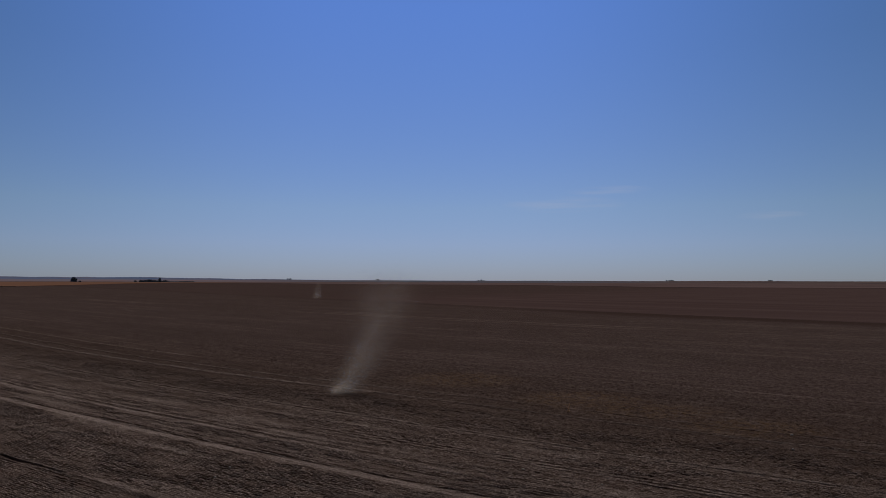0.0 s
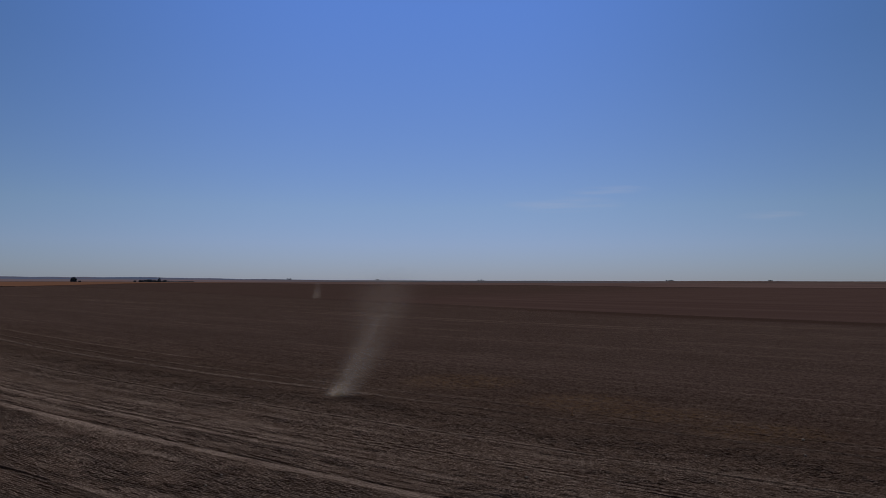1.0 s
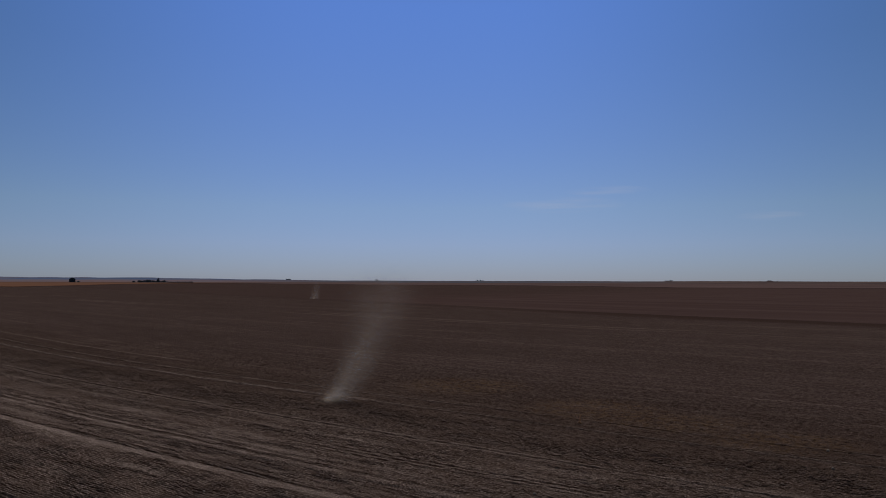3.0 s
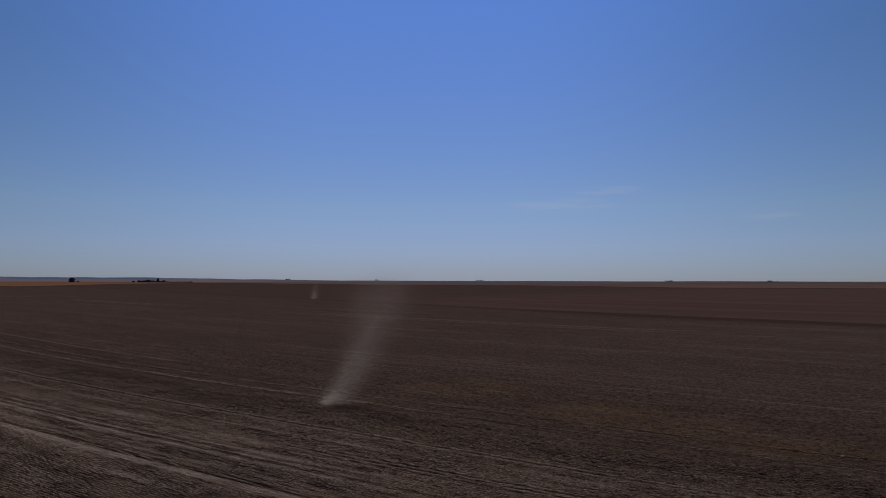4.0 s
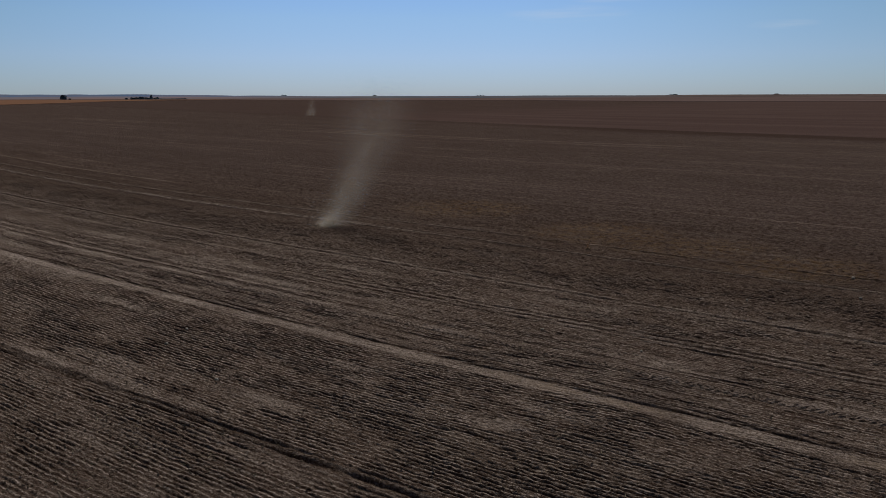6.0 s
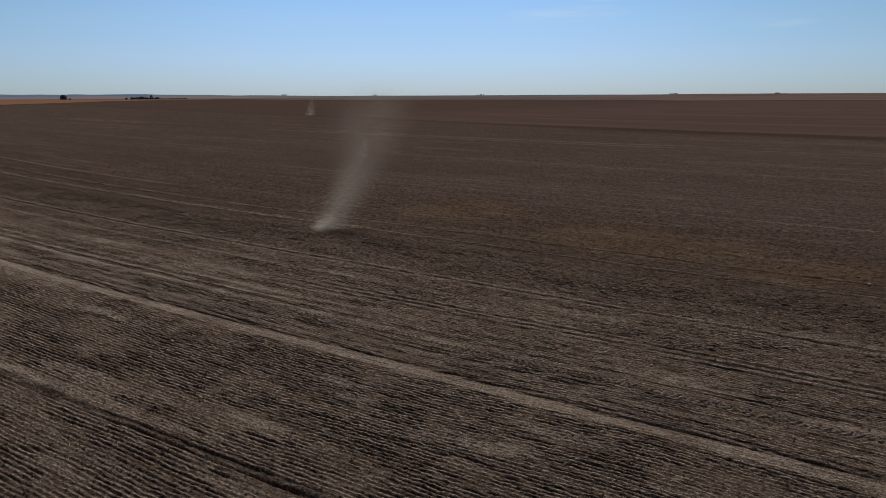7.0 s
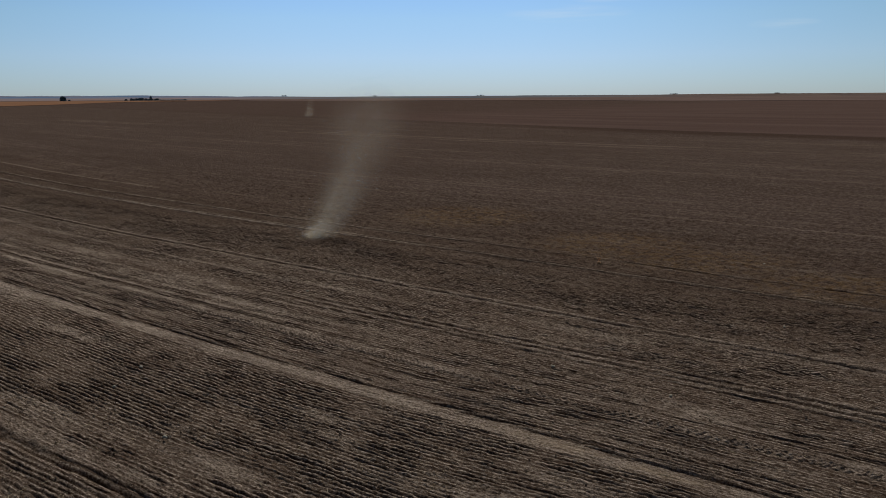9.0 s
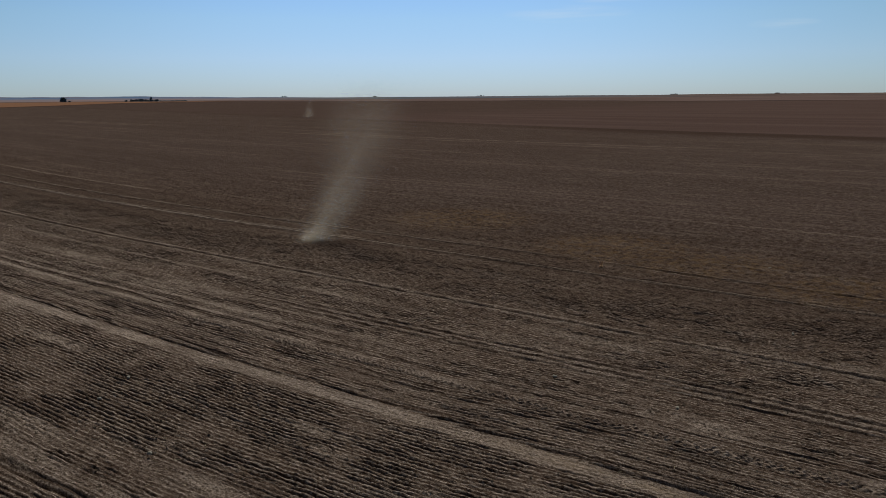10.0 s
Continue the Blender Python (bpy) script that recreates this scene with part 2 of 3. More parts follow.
# ---- materials ----
class Nodes:
    """Short hand for node materials."""

    def __init__(self, name):
        self.mat = bpy.data.materials.new(name)
        self.mat.use_nodes = True
        self.t = self.mat.node_tree
        self.n, self.l = self.t.nodes, self.t.links
        self.n.clear()
        self.out = self.n.new("ShaderNodeOutputMaterial")

    def put(self, socket, v):
        if isinstance(v, (int, float)):
            socket.default_value = v
        elif isinstance(v, tuple):
            socket.default_value = (*v, 1) if len(v) == 3 and socket.type == "RGBA" else v
        else:
            self.l.new(v, socket)

    def math(self, op, a, b=0.0, c=None):
        n = self.n.new("ShaderNodeMath")
        n.operation = op
        self.put(n.inputs[0], a)
        self.put(n.inputs[1], b)
        if c is not None:
            self.put(n.inputs[2], c)
        return n.outputs[0]

    def ramp(self, v, a, b, lo=0.0, hi=1.0):
        n = self.n.new("ShaderNodeMapRange")
        n.interpolation_type = "SMOOTHSTEP"
        for i, x in enumerate((v, a, b, lo, hi)):
            self.put(n.inputs[i], x)
        return n.outputs[0]

    def mix(self, f, a, b):
        n = self.n.new("ShaderNodeMix")
        n.data_type = "RGBA"
        self.put(n.inputs[0], f)
        self.put(n.inputs[6], a)
        self.put(n.inputs[7], b)
        return n.outputs[2]

    def noise(self, vec, sx, sy, sz=1.0, detail=4.0, rough=0.55):
        """Noise with grains of sx by sy by sz metres."""
        m = self.n.new("ShaderNodeMapping")
        self.put(m.inputs[0], vec)
        m.inputs["Scale"].default_value = (1 / sx, 1 / sy, 1 / sz)
        n = self.n.new("ShaderNodeTexNoise")
        n.inputs["Scale"].default_value, n.inputs["Detail"].default_value, n.inputs["Roughness"].default_value = 1.0, detail, rough
        self.l.new(m.outputs[0], n.inputs["Vector"])
        return n.outputs[0]

    def where(self):
        return self.n.new("ShaderNodeNewGeometry").outputs["Position"]

    def surface(self, colour, rough=0.9, bump=None, bump_depth=0.02, spec=0.2):
        b = self.n.new("ShaderNodeBsdfPrincipled")
        self.put(b.inputs["Base Color"], colour)
        self.put(b.inputs["Roughness"], rough)
        b.inputs["Specular IOR Level"].default_value = spec
        if bump is not None:
            k = self.n.new("ShaderNodeBump")
            k.inputs["Strength"].default_value, k.inputs["Distance"].default_value = 1.0, bump_depth
            self.l.new(bump, k.inputs["Height"])
            self.l.new(k.outputs[0], b.inputs["Normal"])
        self.l.new(b.outputs[0], self.out.inputs[0])
        return self.mat


def soil_material():
    m = Nodes("soil")
    uv = m.n.new("ShaderNodeUVMap")
    uv.uv_map = "rows"
    rows = uv.outputs[0]
    sep = m.n.new("ShaderNodeSeparateXYZ")
    m.put(sep.inputs[0], rows)
    u, w = sep.outputs[0], sep.outputs[1]
    ridges = m.n.new("ShaderNodeUVMap")
    ridges.uv_map = "drill"
    dsep = m.n.new("ShaderNodeSeparateXYZ")
    m.put(dsep.inputs[0], ridges.outputs[0])
    # colour: dark moist loam, paler where it has dried
    patch = m.noise(rows, 9, 2.4, detail=6, rough=0.65)
    streak = m.noise(rows, 6, 0.55, detail=5, rough=0.6)
    fine = m.noise(rows, 0.5, 0.13, detail=4, rough=0.65)
    grain = m.noise(rows, 0.08, 0.05, detail=4, rough=0.75)
    broad = m.noise(rows, 70, 9, detail=4)
    dry = m.math("MULTIPLY", m.ramp(streak, 0.42, 0.68), m.ramp(patch, 0.36, 0.66))
    # the dried tone weakens across the rows, away from the near side
    dry = m.math("MULTIPLY", dry, m.ramp(w, 15.0, 60.0, 1.0, 0.45))
    dry = m.math("ADD", m.math("MULTIPLY", dry, 0.48), m.math("MULTIPLY", m.ramp(fine, 0.45, 0.75), 0.34))
    # the dried tone weakens towards the far end of the rows
    dry = m.math("MULTIPLY", dry, m.ramp(u, -62.0, -26.0, 0.62, 1.0))
    # crusted pale patches
    crust = 0.0
    for cu, cw, ru, rw in CRUSTS:
        a = m.math("DIVIDE", m.math("SUBTRACT", u, cu), ru)
        b = m.math("DIVIDE", m.math("SUBTRACT", w, cw), rw)
        crust = m.math("MAXIMUM", crust, m.ramp(m.math("ADD", m.math("MULTIPLY", a, a), m.math("MULTIPLY", b, b)), 0.1, 1.3, 0.68, 0.0))
    dry = m.math("MAXIMUM", dry, m.math("MULTIPLY", crust, m.ramp(m.noise(rows, 1.4, 0.35, detail=6, rough=0.75), 0.36, 0.58)))
    # crests of the drill rows are paler, in broken stretches
    crest = m.math("PINGPONG", m.math("DIVIDE", dsep.outputs[1], ROW), 0.5)
    crest = m.math("MULTIPLY", m.ramp(crest, 0.22, 0.5), m.ramp(m.noise(rows, 0.35, 0.09, detail=4, rough=0.7), 0.32, 0.56))
    crest = m.math("MULTIPLY", m.math("MULTIPLY", crest, m.ramp(m.noise(rows, 2.6, 1.0, detail=4), 0.32, 0.56, 0.40, 1.0)), m.ramp(w, 28.0, 44.0, 1.0, 0.0))
    dry = m.math("MAXIMUM", dry, crest)
    edge = m.math("ADD", w, m.math("MULTIPLY", m.math("SUBTRACT", m.noise(rows, 1.6, 0.4, detail=6, rough=0.7), 0.5), 0.36))
    breaks = m.ramp(m.noise(rows, 3.2, 1.2, detail=6, rough=0.7), 0.36, 0.56, 0.16, 1.0)
    scratch = m.ramp(m.noise(rows, 2.6, 0.06, detail=5, rough=0.7), 0.36, 0.56, 0.35, 1.0)
    breaks = m.math("MULTIPLY", breaks, scratch)
    firm = m.math("MULTIPLY_ADD", breaks, 0.5, 0.5)
    for at, half, dryness, deep in TRACKS:
        d = m.math("ABSOLUTE", m.math("SUBTRACT", edge, at))
        band = m.math("MULTIPLY", m.ramp(d, half * 0.45, half * 1.5, dryness, 0.0), firm if at > 28.5 else breaks)
        if 22 < at < 25.5:                                      # driest where the wheels turned in from the headland
            band = m.math("MINIMUM", m.math("MULTIPLY", band, m.ramp(u, -34.0, -18.0, 1.45, 1.0)), 0.9)
        if 28.5 < at < 29.5:                                    # rims of the three furrows
            band = m.math("MULTIPLY", band, m.ramp(u, -31.0, -23.0))
        elif 25.9 < at < 31:                                    # these wear out as well
            band = m.math("MINIMUM", m.math("MULTIPLY", band, m.ramp(u, -30.0, -15.0, 1.6, 0.25)), 0.9)
        if at == 39.98:
            band = m.math("MULTIPLY", band, m.ramp(u, -34.0, -28.0, 1.0, 0.0))
        if at > 45:
            band = m.math("MULTIPLY", band, m.ramp(u, -66.0, -60.0, 1.0, 0.0))
        if 39 < at < 45:                                           # these two run out towards the near side
            band = m.math("MULTIPLY", band, m.ramp(u, -36.0, -22.0, 1.0, 0.5))
        dry = m.math("MAXIMUM", dry, band)
    # faint far marks
    for at, half, dryness in ((44.0, 0.10, 0.22), (47.4, 0.12, 0.25), (48.9, 0.12, 0.2), (51.0, 0.2, 0.2), (53.6, 0.14, 0.2), (56.0, 0.22, 0.35), (58.8, 0.16, 0.22), (60.9, 0.18, 0.2), (67.8, 0.2, 0.22), (71.5, 0.25, 0.2), (75.5, 0.25, 0.22), (84.5, 0.3, 0.2), (90.0, 0.35, 0.2), (104.0, 0.4, 0.2), (63.5, 0.25, 0.25), (64.9, 0.25, 0.2), (79.0, 0.3, 0.2), (96.0, 0.4, 0.25), (117.5, 0.6, 0.28), (122.0, 0.7, 0.24), (127.0, 0.6, 0.2), (140.0, 0.7, 0.15)):
        d = m.math("ABSOLUTE", m.math("SUBTRACT", edge, at))
        dry = m.math("MAXIMUM", dry, m.math("MULTIPLY", m.ramp(d, half * 0.4, half * 1.4, dryness, 0.0), m.ramp(broad, 0.4, 0.6)))
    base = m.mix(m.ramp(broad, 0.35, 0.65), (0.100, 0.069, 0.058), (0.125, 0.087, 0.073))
    # darker base far off stands in for the shading of ridges not meshed there
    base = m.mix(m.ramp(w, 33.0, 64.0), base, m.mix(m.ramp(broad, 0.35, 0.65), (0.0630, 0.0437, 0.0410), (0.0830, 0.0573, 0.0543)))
    col = m.mix(dry, base, (0.535, 0.436, 0.382))
    col = m.mix(m.ramp(grain, 0.45, 0.55, 0.0, 0.70), col, (0.050, 0.029, 0.019))
    lump = m.noise(rows, 0.36, 0.13, detail=5, rough=0.75)
    col = m.mix(m.ramp(lump, 0.46, 0.58, 0.0, 0.38), col, (0.043, 0.025, 0.016))
    tuft = m.noise(rows, 3.2, 0.34, detail=5, rough=0.75)
    fleck = m.noise(rows, 0.30, 0.46, detail=4, rough=0.7)
    share = m.ramp(w, 31.0, 56.0)
    col = m.mix(m.math("MULTIPLY", share, m.ramp(tuft, 0.48, 0.62, 0.0, 0.38)), col, (0.098, 0.073, 0.068))
    # pale flecks paint in the sunlit tops of the far tilth
    col = m.mix(m.math("MULTIPLY", share, m.math("MULTIPLY", m.ramp(fleck, 0.50, 0.62, 0.0, 0.64), m.ramp(w, 80.0, 135.0, 1.0, 0.35))), col, (0.140, 0.106, 0.098))
    col = m.mix(m.math("MULTIPLY", share, m.math("MULTIPLY", m.ramp(fleck, 0.36, 0.48, 0.34, 0.0), m.ramp(w, 80.0, 135.0, 1.0, 0.5))), col, (0.032, 0.020, 0.015))
    # dry crumbs lying on the surface
    crumb = m.noise(rows, 0.10, 0.055, detail=4, rough=0.8)
    col = m.mix(m.math("MULTIPLY", m.ramp(crumb, 0.53, 0.62, 0.0, 0.42), m.ramp(w, 27.0, 40.0, 1.0, 0.2)), col, (0.40, 0.326, 0.290))
    # dark specks painted for the shadows of clods between the rows
    clod = m.noise(rows, 0.30, 0.36, detail=3, rough=0.65)
    clod = m.math("MULTIPLY", m.ramp(clod, 0.54, 0.63, 0.0, 0.50), m.math("MULTIPLY", m.ramp(w, 23.0, 29.0), m.ramp(w, 60.0, 100.0, 1.0, 0.0)))
    col = m.mix(clod, col, (0.034, 0.021, 0.016))
    # ochre flush of dry weeds and chaff
    pos = m.where()
    ps = m.n.new("ShaderNodeSeparateXYZ")
    m.put(ps.inputs[0], pos)
    weed = 0.0
    for cx, cy, rx, ry in ((9.5, 49.0, 5.0, 4.5), (13.0, 44.8, 5.0, 3.2), (17.0, 39.8, 4.5, 3.0), (1.5, 59.0, 5.5, 5.0)):
        a = m.math("DIVIDE", m.math("SUBTRACT", ps.outputs[0], cx), rx)
        b = m.math("DIVIDE", m.math("SUBTRACT", ps.outputs[1], cy), ry)
        r = m.math("ADD", m.math("MULTIPLY", a, a), m.math("MULTIPLY", b, b))
        weed = m.math("MAXIMUM", weed, m.ramp(r, 0.1, 1.2, 1.0, 0.0))
    weed = m.math("MULTIPLY", weed, m.ramp(m.noise(pos, 0.5, 0.6, detail=6, rough=0.8), 0.44, 0.60))
    col = m.mix(m.math("MULTIPLY", weed, 0.36), col, (0.210, 0.125, 0.055))
    # chaff caught in the widest wheel mark
    chaff = m.math("MULTIPLY", m.ramp(m.math("ABSOLUTE", m.math("SUBTRACT", edge, 23.22)), 0.05, 0.34, 0.35, 0.0), m.ramp(m.noise(rows, 2.2, 0.5, detail=5, rough=0.7), 0.46, 0.60))
    col = m.mix(m.math("MULTIPLY", chaff, m.ramp(u, -22.0, -8.0)), col, (0.36, 0.27, 0.20))
    # the next field: rolled smooth, redder
    far_line = m.math("ADD", m.math("ADD", w, m.math("MULTIPLY", u, 0.19)), m.math("MULTIPLY", m.math("SUBTRACT", m.noise(rows, 40, 12, detail=2), 0.5), 3.0))
    red = m.mix(m.ramp(m.noise(rows, 120, 14, detail=4), 0.35, 0.7), (0.084, 0.0540, 0.0490), (0.102, 0.068, 0.062))
    strip = m.math("MULTIPLY", m.ramp(far_line, 146.0, 157.0), m.ramp(u, -130.0, -50.0, 0.30, 0.75))
    col = m.mix(strip, col, (0.050, 0.031, 0.026))
    col = m.mix(m.math("MULTIPLY", m.ramp(far_line, 163.0, 165.5), m.ramp(u, -260.0, -130.0, 0.3, 1.0)), col, red)
    bump = m.math("ADD", m.math("MULTIPLY", m.noise(rows, 0.05, 0.04, detail=4, rough=0.75), 1.2), m.math("MULTIPLY", fine, 0.8))
    return m.surface(col, 1.0, bump, 0.054, 0.0)


def plain_field(name, a, b, size):
    m = Nodes(name)
    p = m.where()
    col = m.mix(m.ramp(m.noise(p, size, size * 0.4, detail=5), 0.3, 0.7), a, b)
    return m.surface(col, 0.95, m.noise(p, 2.0, 2.0), 0.1, 0.0)


def hill_material():
    m = Nodes("distant_hill")
    p = m.where()
    s = m.n.new("ShaderNodeSeparateXYZ")
    m.put(s.inputs[0], p)
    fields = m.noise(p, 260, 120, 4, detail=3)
    # blue air haze is mixed into the hill colours
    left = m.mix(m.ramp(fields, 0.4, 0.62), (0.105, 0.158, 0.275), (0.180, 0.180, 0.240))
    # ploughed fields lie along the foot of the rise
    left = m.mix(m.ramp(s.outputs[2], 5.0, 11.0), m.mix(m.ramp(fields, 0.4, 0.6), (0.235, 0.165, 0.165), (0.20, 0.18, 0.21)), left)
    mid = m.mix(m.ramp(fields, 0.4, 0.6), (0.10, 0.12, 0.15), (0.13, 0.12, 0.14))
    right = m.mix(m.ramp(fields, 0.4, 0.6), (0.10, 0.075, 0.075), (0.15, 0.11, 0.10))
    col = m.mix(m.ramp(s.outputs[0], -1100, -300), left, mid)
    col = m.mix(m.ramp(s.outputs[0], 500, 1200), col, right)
    return m.surface(col, 1.0, None, 0, 0.0)


def leaf_material(name, a, b):
    m = Nodes(name)
    info = m.n.new("ShaderNodeNewGeometry").outputs["Random Per Island"]
    return m.surface(m.mix(info, a, b), 0.7, None, 0, 0.25)


def bark_material():
    m = Nodes("bark")
    p = m.where()
    return m.surface(m.mix(m.noise(p, 0.1, 0.1, 0.6), (0.06, 0.045, 0.035), (0.14, 0.11, 0.085)), 0.9, m.noise(p, 0.08, 0.08, 0.4), 0.03)


def grainy(name, a, b, size, rough=0.9):
    m = Nodes(name)
    p = m.where()
    n = m.noise(p, size, size, size, detail=5, rough=0.65)
    isl = m.n.new("ShaderNodeNewGeometry").outputs["Random Per Island"]
    return m.surface(m.mix(m.math("ADD", m.math("MULTIPLY", m.ramp(n, 0.3, 0.7), 0.6), m.math("MULTIPLY", isl, 0.4)), a, b), rough, n, size * 0.2)


def dust_material(name, share):
    m = Nodes(name)
    isl = m.n.new("ShaderNodeNewGeometry").outputs["Random Per Island"]
    col = m.mix(isl, (0.70, 0.61, 0.51), (0.86, 0.77, 0.66))
    d, t = m.n.new("ShaderNodeBsdfDiffuse"), m.n.new("ShaderNodeBsdfTranslucent")
    m.put(d.inputs[0], col)
    m.put(t.inputs[0], col)
    x = m.n.new("ShaderNodeMixShader")
    x.inputs[0].default_value = 0.6
    m.l.new(d.outputs[0], x.inputs[1])
    m.l.new(t.outputs[0], x.inputs[2])
    # each flake stands for a wisp of finer dust: most of the light goes by
    clear = m.n.new("ShaderNodeBsdfTransparent")
    y = m.n.new("ShaderNodeMixShader")
    y.inputs[0].default_value = share
    m.l.new(clear.outputs[0], y.inputs[1])
    m.l.new(x.outputs[0], y.inputs[2])
    m.l.new(y.outputs[0], m.out.inputs[0])
    return m.mat


SOIL = soil_material()
STUBBLE = plain_field("stubble", (0.185, 0.098, 0.065), (0.225, 0.122, 0.080), 300)
FALLOW = plain_field("fallow", (0.112, 0.078, 0.074), (0.165, 0.115, 0.108), 200)
HILL = hill_material()
# leaf colour carries the blue haze of the distance, painted in
HAZY_LEAF = leaf_material("leaves", (0.088, 0.130, 0.160), (0.138, 0.178, 0.208))
BARK = bark_material()
CLOD = grainy("clod", (0.060, 0.042, 0.032), (0.190, 0.145, 0.105), 0.04)
STONE = grainy("stone", (0.20, 0.18, 0.15), (0.34, 0.31, 0.27), 0.05, 0.8)
STRAW = grainy("straw", (0.24, 0.19, 0.12), (0.42, 0.35, 0.24), 0.05, 0.7)
STALK = grainy("dry_stalk", (0.36, 0.19, 0.10), (0.52, 0.32, 0.18), 0.05, 0.8)
DUST, DENSE_DUST = dust_material("airborne_dust", 0.15), dust_material("dense_dust", 0.3)


def mesh_from(name, verts, faces, material, smooth_faces=False):
    """A mesh from numpy vertices (n, 3) and faces (m, 3 or 4)."""
    me = bpy.data.meshes.new(name)
    k = faces.shape[1]
    me.vertices.add(len(verts))
    me.vertices.foreach_set("co", verts.astype(np.float32).ravel())
    me.loops.add(faces.size)
    me.loops.foreach_set("vertex_index", faces.astype(np.int32).ravel())
    me.polygons.add(len(faces))
    me.polygons.foreach_set("loop_start", np.arange(0, faces.size, k, dtype=np.int32))
    me.polygons.foreach_set("loop_total", np.full(len(faces), k, dtype=np.int32))
    me.polygons.foreach_set("use_smooth", np.full(len(faces), smooth_faces, dtype=bool))
    me.update(calc_edges=True)
    me.materials.append(material)
    return me


def part(name, me, parent, label=""):
    ob = new(name, me)
    ob.parent = parent
    return tagged(ob, label)


def edges(w):
    """The stretch of a row line that is laid out finely."""
    return -1.5 - 34 * (w / 15) ** 1.18, np.minimum(-9.6 + 1.56 * (w - 15), 0.6 + 0.02 * (w - 15))


# ---- ground: one sheet, finest where the rows can be told apart ----
def build_ground():
    back = np.array([-5200, -1600, -500, -150, -50, -15, -4, 0, 2, 4, 6, 8, 9.5, 10.5, 11.0])
    fine = np.concatenate([np.arange(11.2, 12.2, 0.05), np.arange(12.2, 27.0, 0.025), np.arange(27.0, 38.0, 0.034)])
    middle = np.concatenate([np.arange(38.0, 46.0, 0.060), np.arange(46.0, 58.0, 0.11)])
    rest = 58.0 * 1.005 ** np.arange(1, 136)
    rest = np.concatenate([rest, rest[-1] * 1.011 ** np.arange(1, 175)])
    rest = np.concatenate([rest, rest[-1] * 1.12 ** np.arange(1, 20)])
    rest = rest[rest < 5600]
    lines = np.concatenate([back, fine, middle, rest])
    n = 730
    inner = np.linspace(1, 0, n)
    inner = 1 - (inner + 0.8 * inner ** 2) / 1.8          # closer together at the near end of each row
    wc = np.clip(lines, 12, None)
    left, right = edges(wc)
    out = 0.6 * (1.9 ** np.arange(1, 15) - 1)
    out = out[out < 5200]
    u = np.concatenate([(left[:, None] - out[None, ::-1]), left[:, None] + (right - left)[:, None] * inner[None, :], right[:, None] + out[None, :]], axis=1)
    w = np.repeat(lines[:, None], u.shape[1], axis=1)
    z = relief(u, w) * smooth(11.0, 11.6, w) * smooth(-1, 0, u - left[:, None]) * (1 - smooth(0, 1, u - right[:, None]))
    x, y = to_world(u, w)
    rows, cols = u.shape
    idx = np.arange(rows * cols).reshape(rows, cols)
    faces = np.stack([idx[:-1, :-1], idx[:-1, 1:], idx[1:, 1:], idx[1:, :-1]], axis=-1).reshape(-1, 4)
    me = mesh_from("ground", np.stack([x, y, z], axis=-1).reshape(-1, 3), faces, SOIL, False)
    uv = me.uv_layers.new(name="rows")
    flat = np.stack([u, w + wander(u, w)], axis=-1).reshape(-1, 2)[faces.ravel()]
    uv.data.foreach_set("uv", flat.astype(np.float32).ravel())
    uv = me.uv_layers.new(name="drill")
    flat = np.stack([u, drill(u, w)], axis=-1).reshape(-1, 2)[faces.ravel()]
    uv.data.foreach_set("uv", flat.astype(np.float32).ravel())
    return tagged(new("ground", me), "dark brown drilled soil of a bare field with wheel marks", "field", kind="structure")


ground = build_ground()


def sheet(name, outline, z, material, label):
    """A flat field laid on the ground, with a low bank round it."""
    bm = bmesh.new()
    top = [bm.verts.new((x, y, z)) for x, y in outline]
    low = [bm.verts.new((x, y, -0.2)) for x, y in outline]
    bm.faces.new(top)
    for i in range(len(top)):
        j = (i + 1) % len(top)
        bm.faces.new((top[i], low[i], low[j], top[j]))
    bmesh.ops.recalc_face_normals(bm, faces=bm.faces)
    me = bpy.data.meshes.new(name)
    bm.to_mesh(me)
    bm.free()
    me.materials.append(material)
    return tagged(new(name, me), label, "field", kind="structure")


sheet("stubble_field", [(-465, 785), (-500, 960), (-615, 1390), (-640, 1740), (-560, 2050), (-1000, 2080), (-1900, 2000), (-1300, 700)], 0.5, STUBBLE,
      "orange-brown stubble field beyond the bare soil")
sheet("fallow_field", [(-620, 2100), (-380, 1700), (-150, 1420), (150, 1330), (230, 1150), (305, 950), (400, 930), (560, 900), (700, 900), (1500, 2000), (1500, 3000), (1500, 3300), (-1700, 3300), (-1500, 2100)], 0.3, FALLOW,
      "pinkish brown fallow field near the horizon")


def build_hills():
    """A long low rise that closes the plain."""
    az = np.radians(np.linspace(-75, 75, 500))
    rad = np.linspace(3150, 4850, 14)
    deg = np.degrees(az)
    top = 9.0 + 12.5 * (1 - smooth(-24, -8, deg)) + (1.8 + 7.0 * (1 - smooth(-24, -8, deg))) * (0.7 * lattice(deg / 4 + 40, deg * 0, 21) + 0.3 * lattice(deg / 1.1 + 40, deg * 0, 22) - 0.5) + 2.5 * smooth(14, 24, deg)
    across = np.sin(np.clip((rad - 3150) / 1700, 0, 1) * math.pi) ** 0.8
    a, r = np.meshgrid(az, rad, indexing="ij")
    z = -1 + (top[:, None] + 1) * across[None, :]
    v = np.stack([r * np.sin(a), r * np.cos(a), z], axis=-1).reshape(-1, 3)
    i = np.arange(len(az) * len(rad)).reshape(len(az), len(rad))
    f = np.stack([i[:-1, :-1], i[1:, :-1], i[1:, 1:], i[:-1, 1:]], axis=-1).reshape(-1, 4)
    return tagged(new("backdrop", mesh_from("backdrop", v, f, HILL, True)), "low haze-blue hills along the far horizon", "hills", kind="structure")


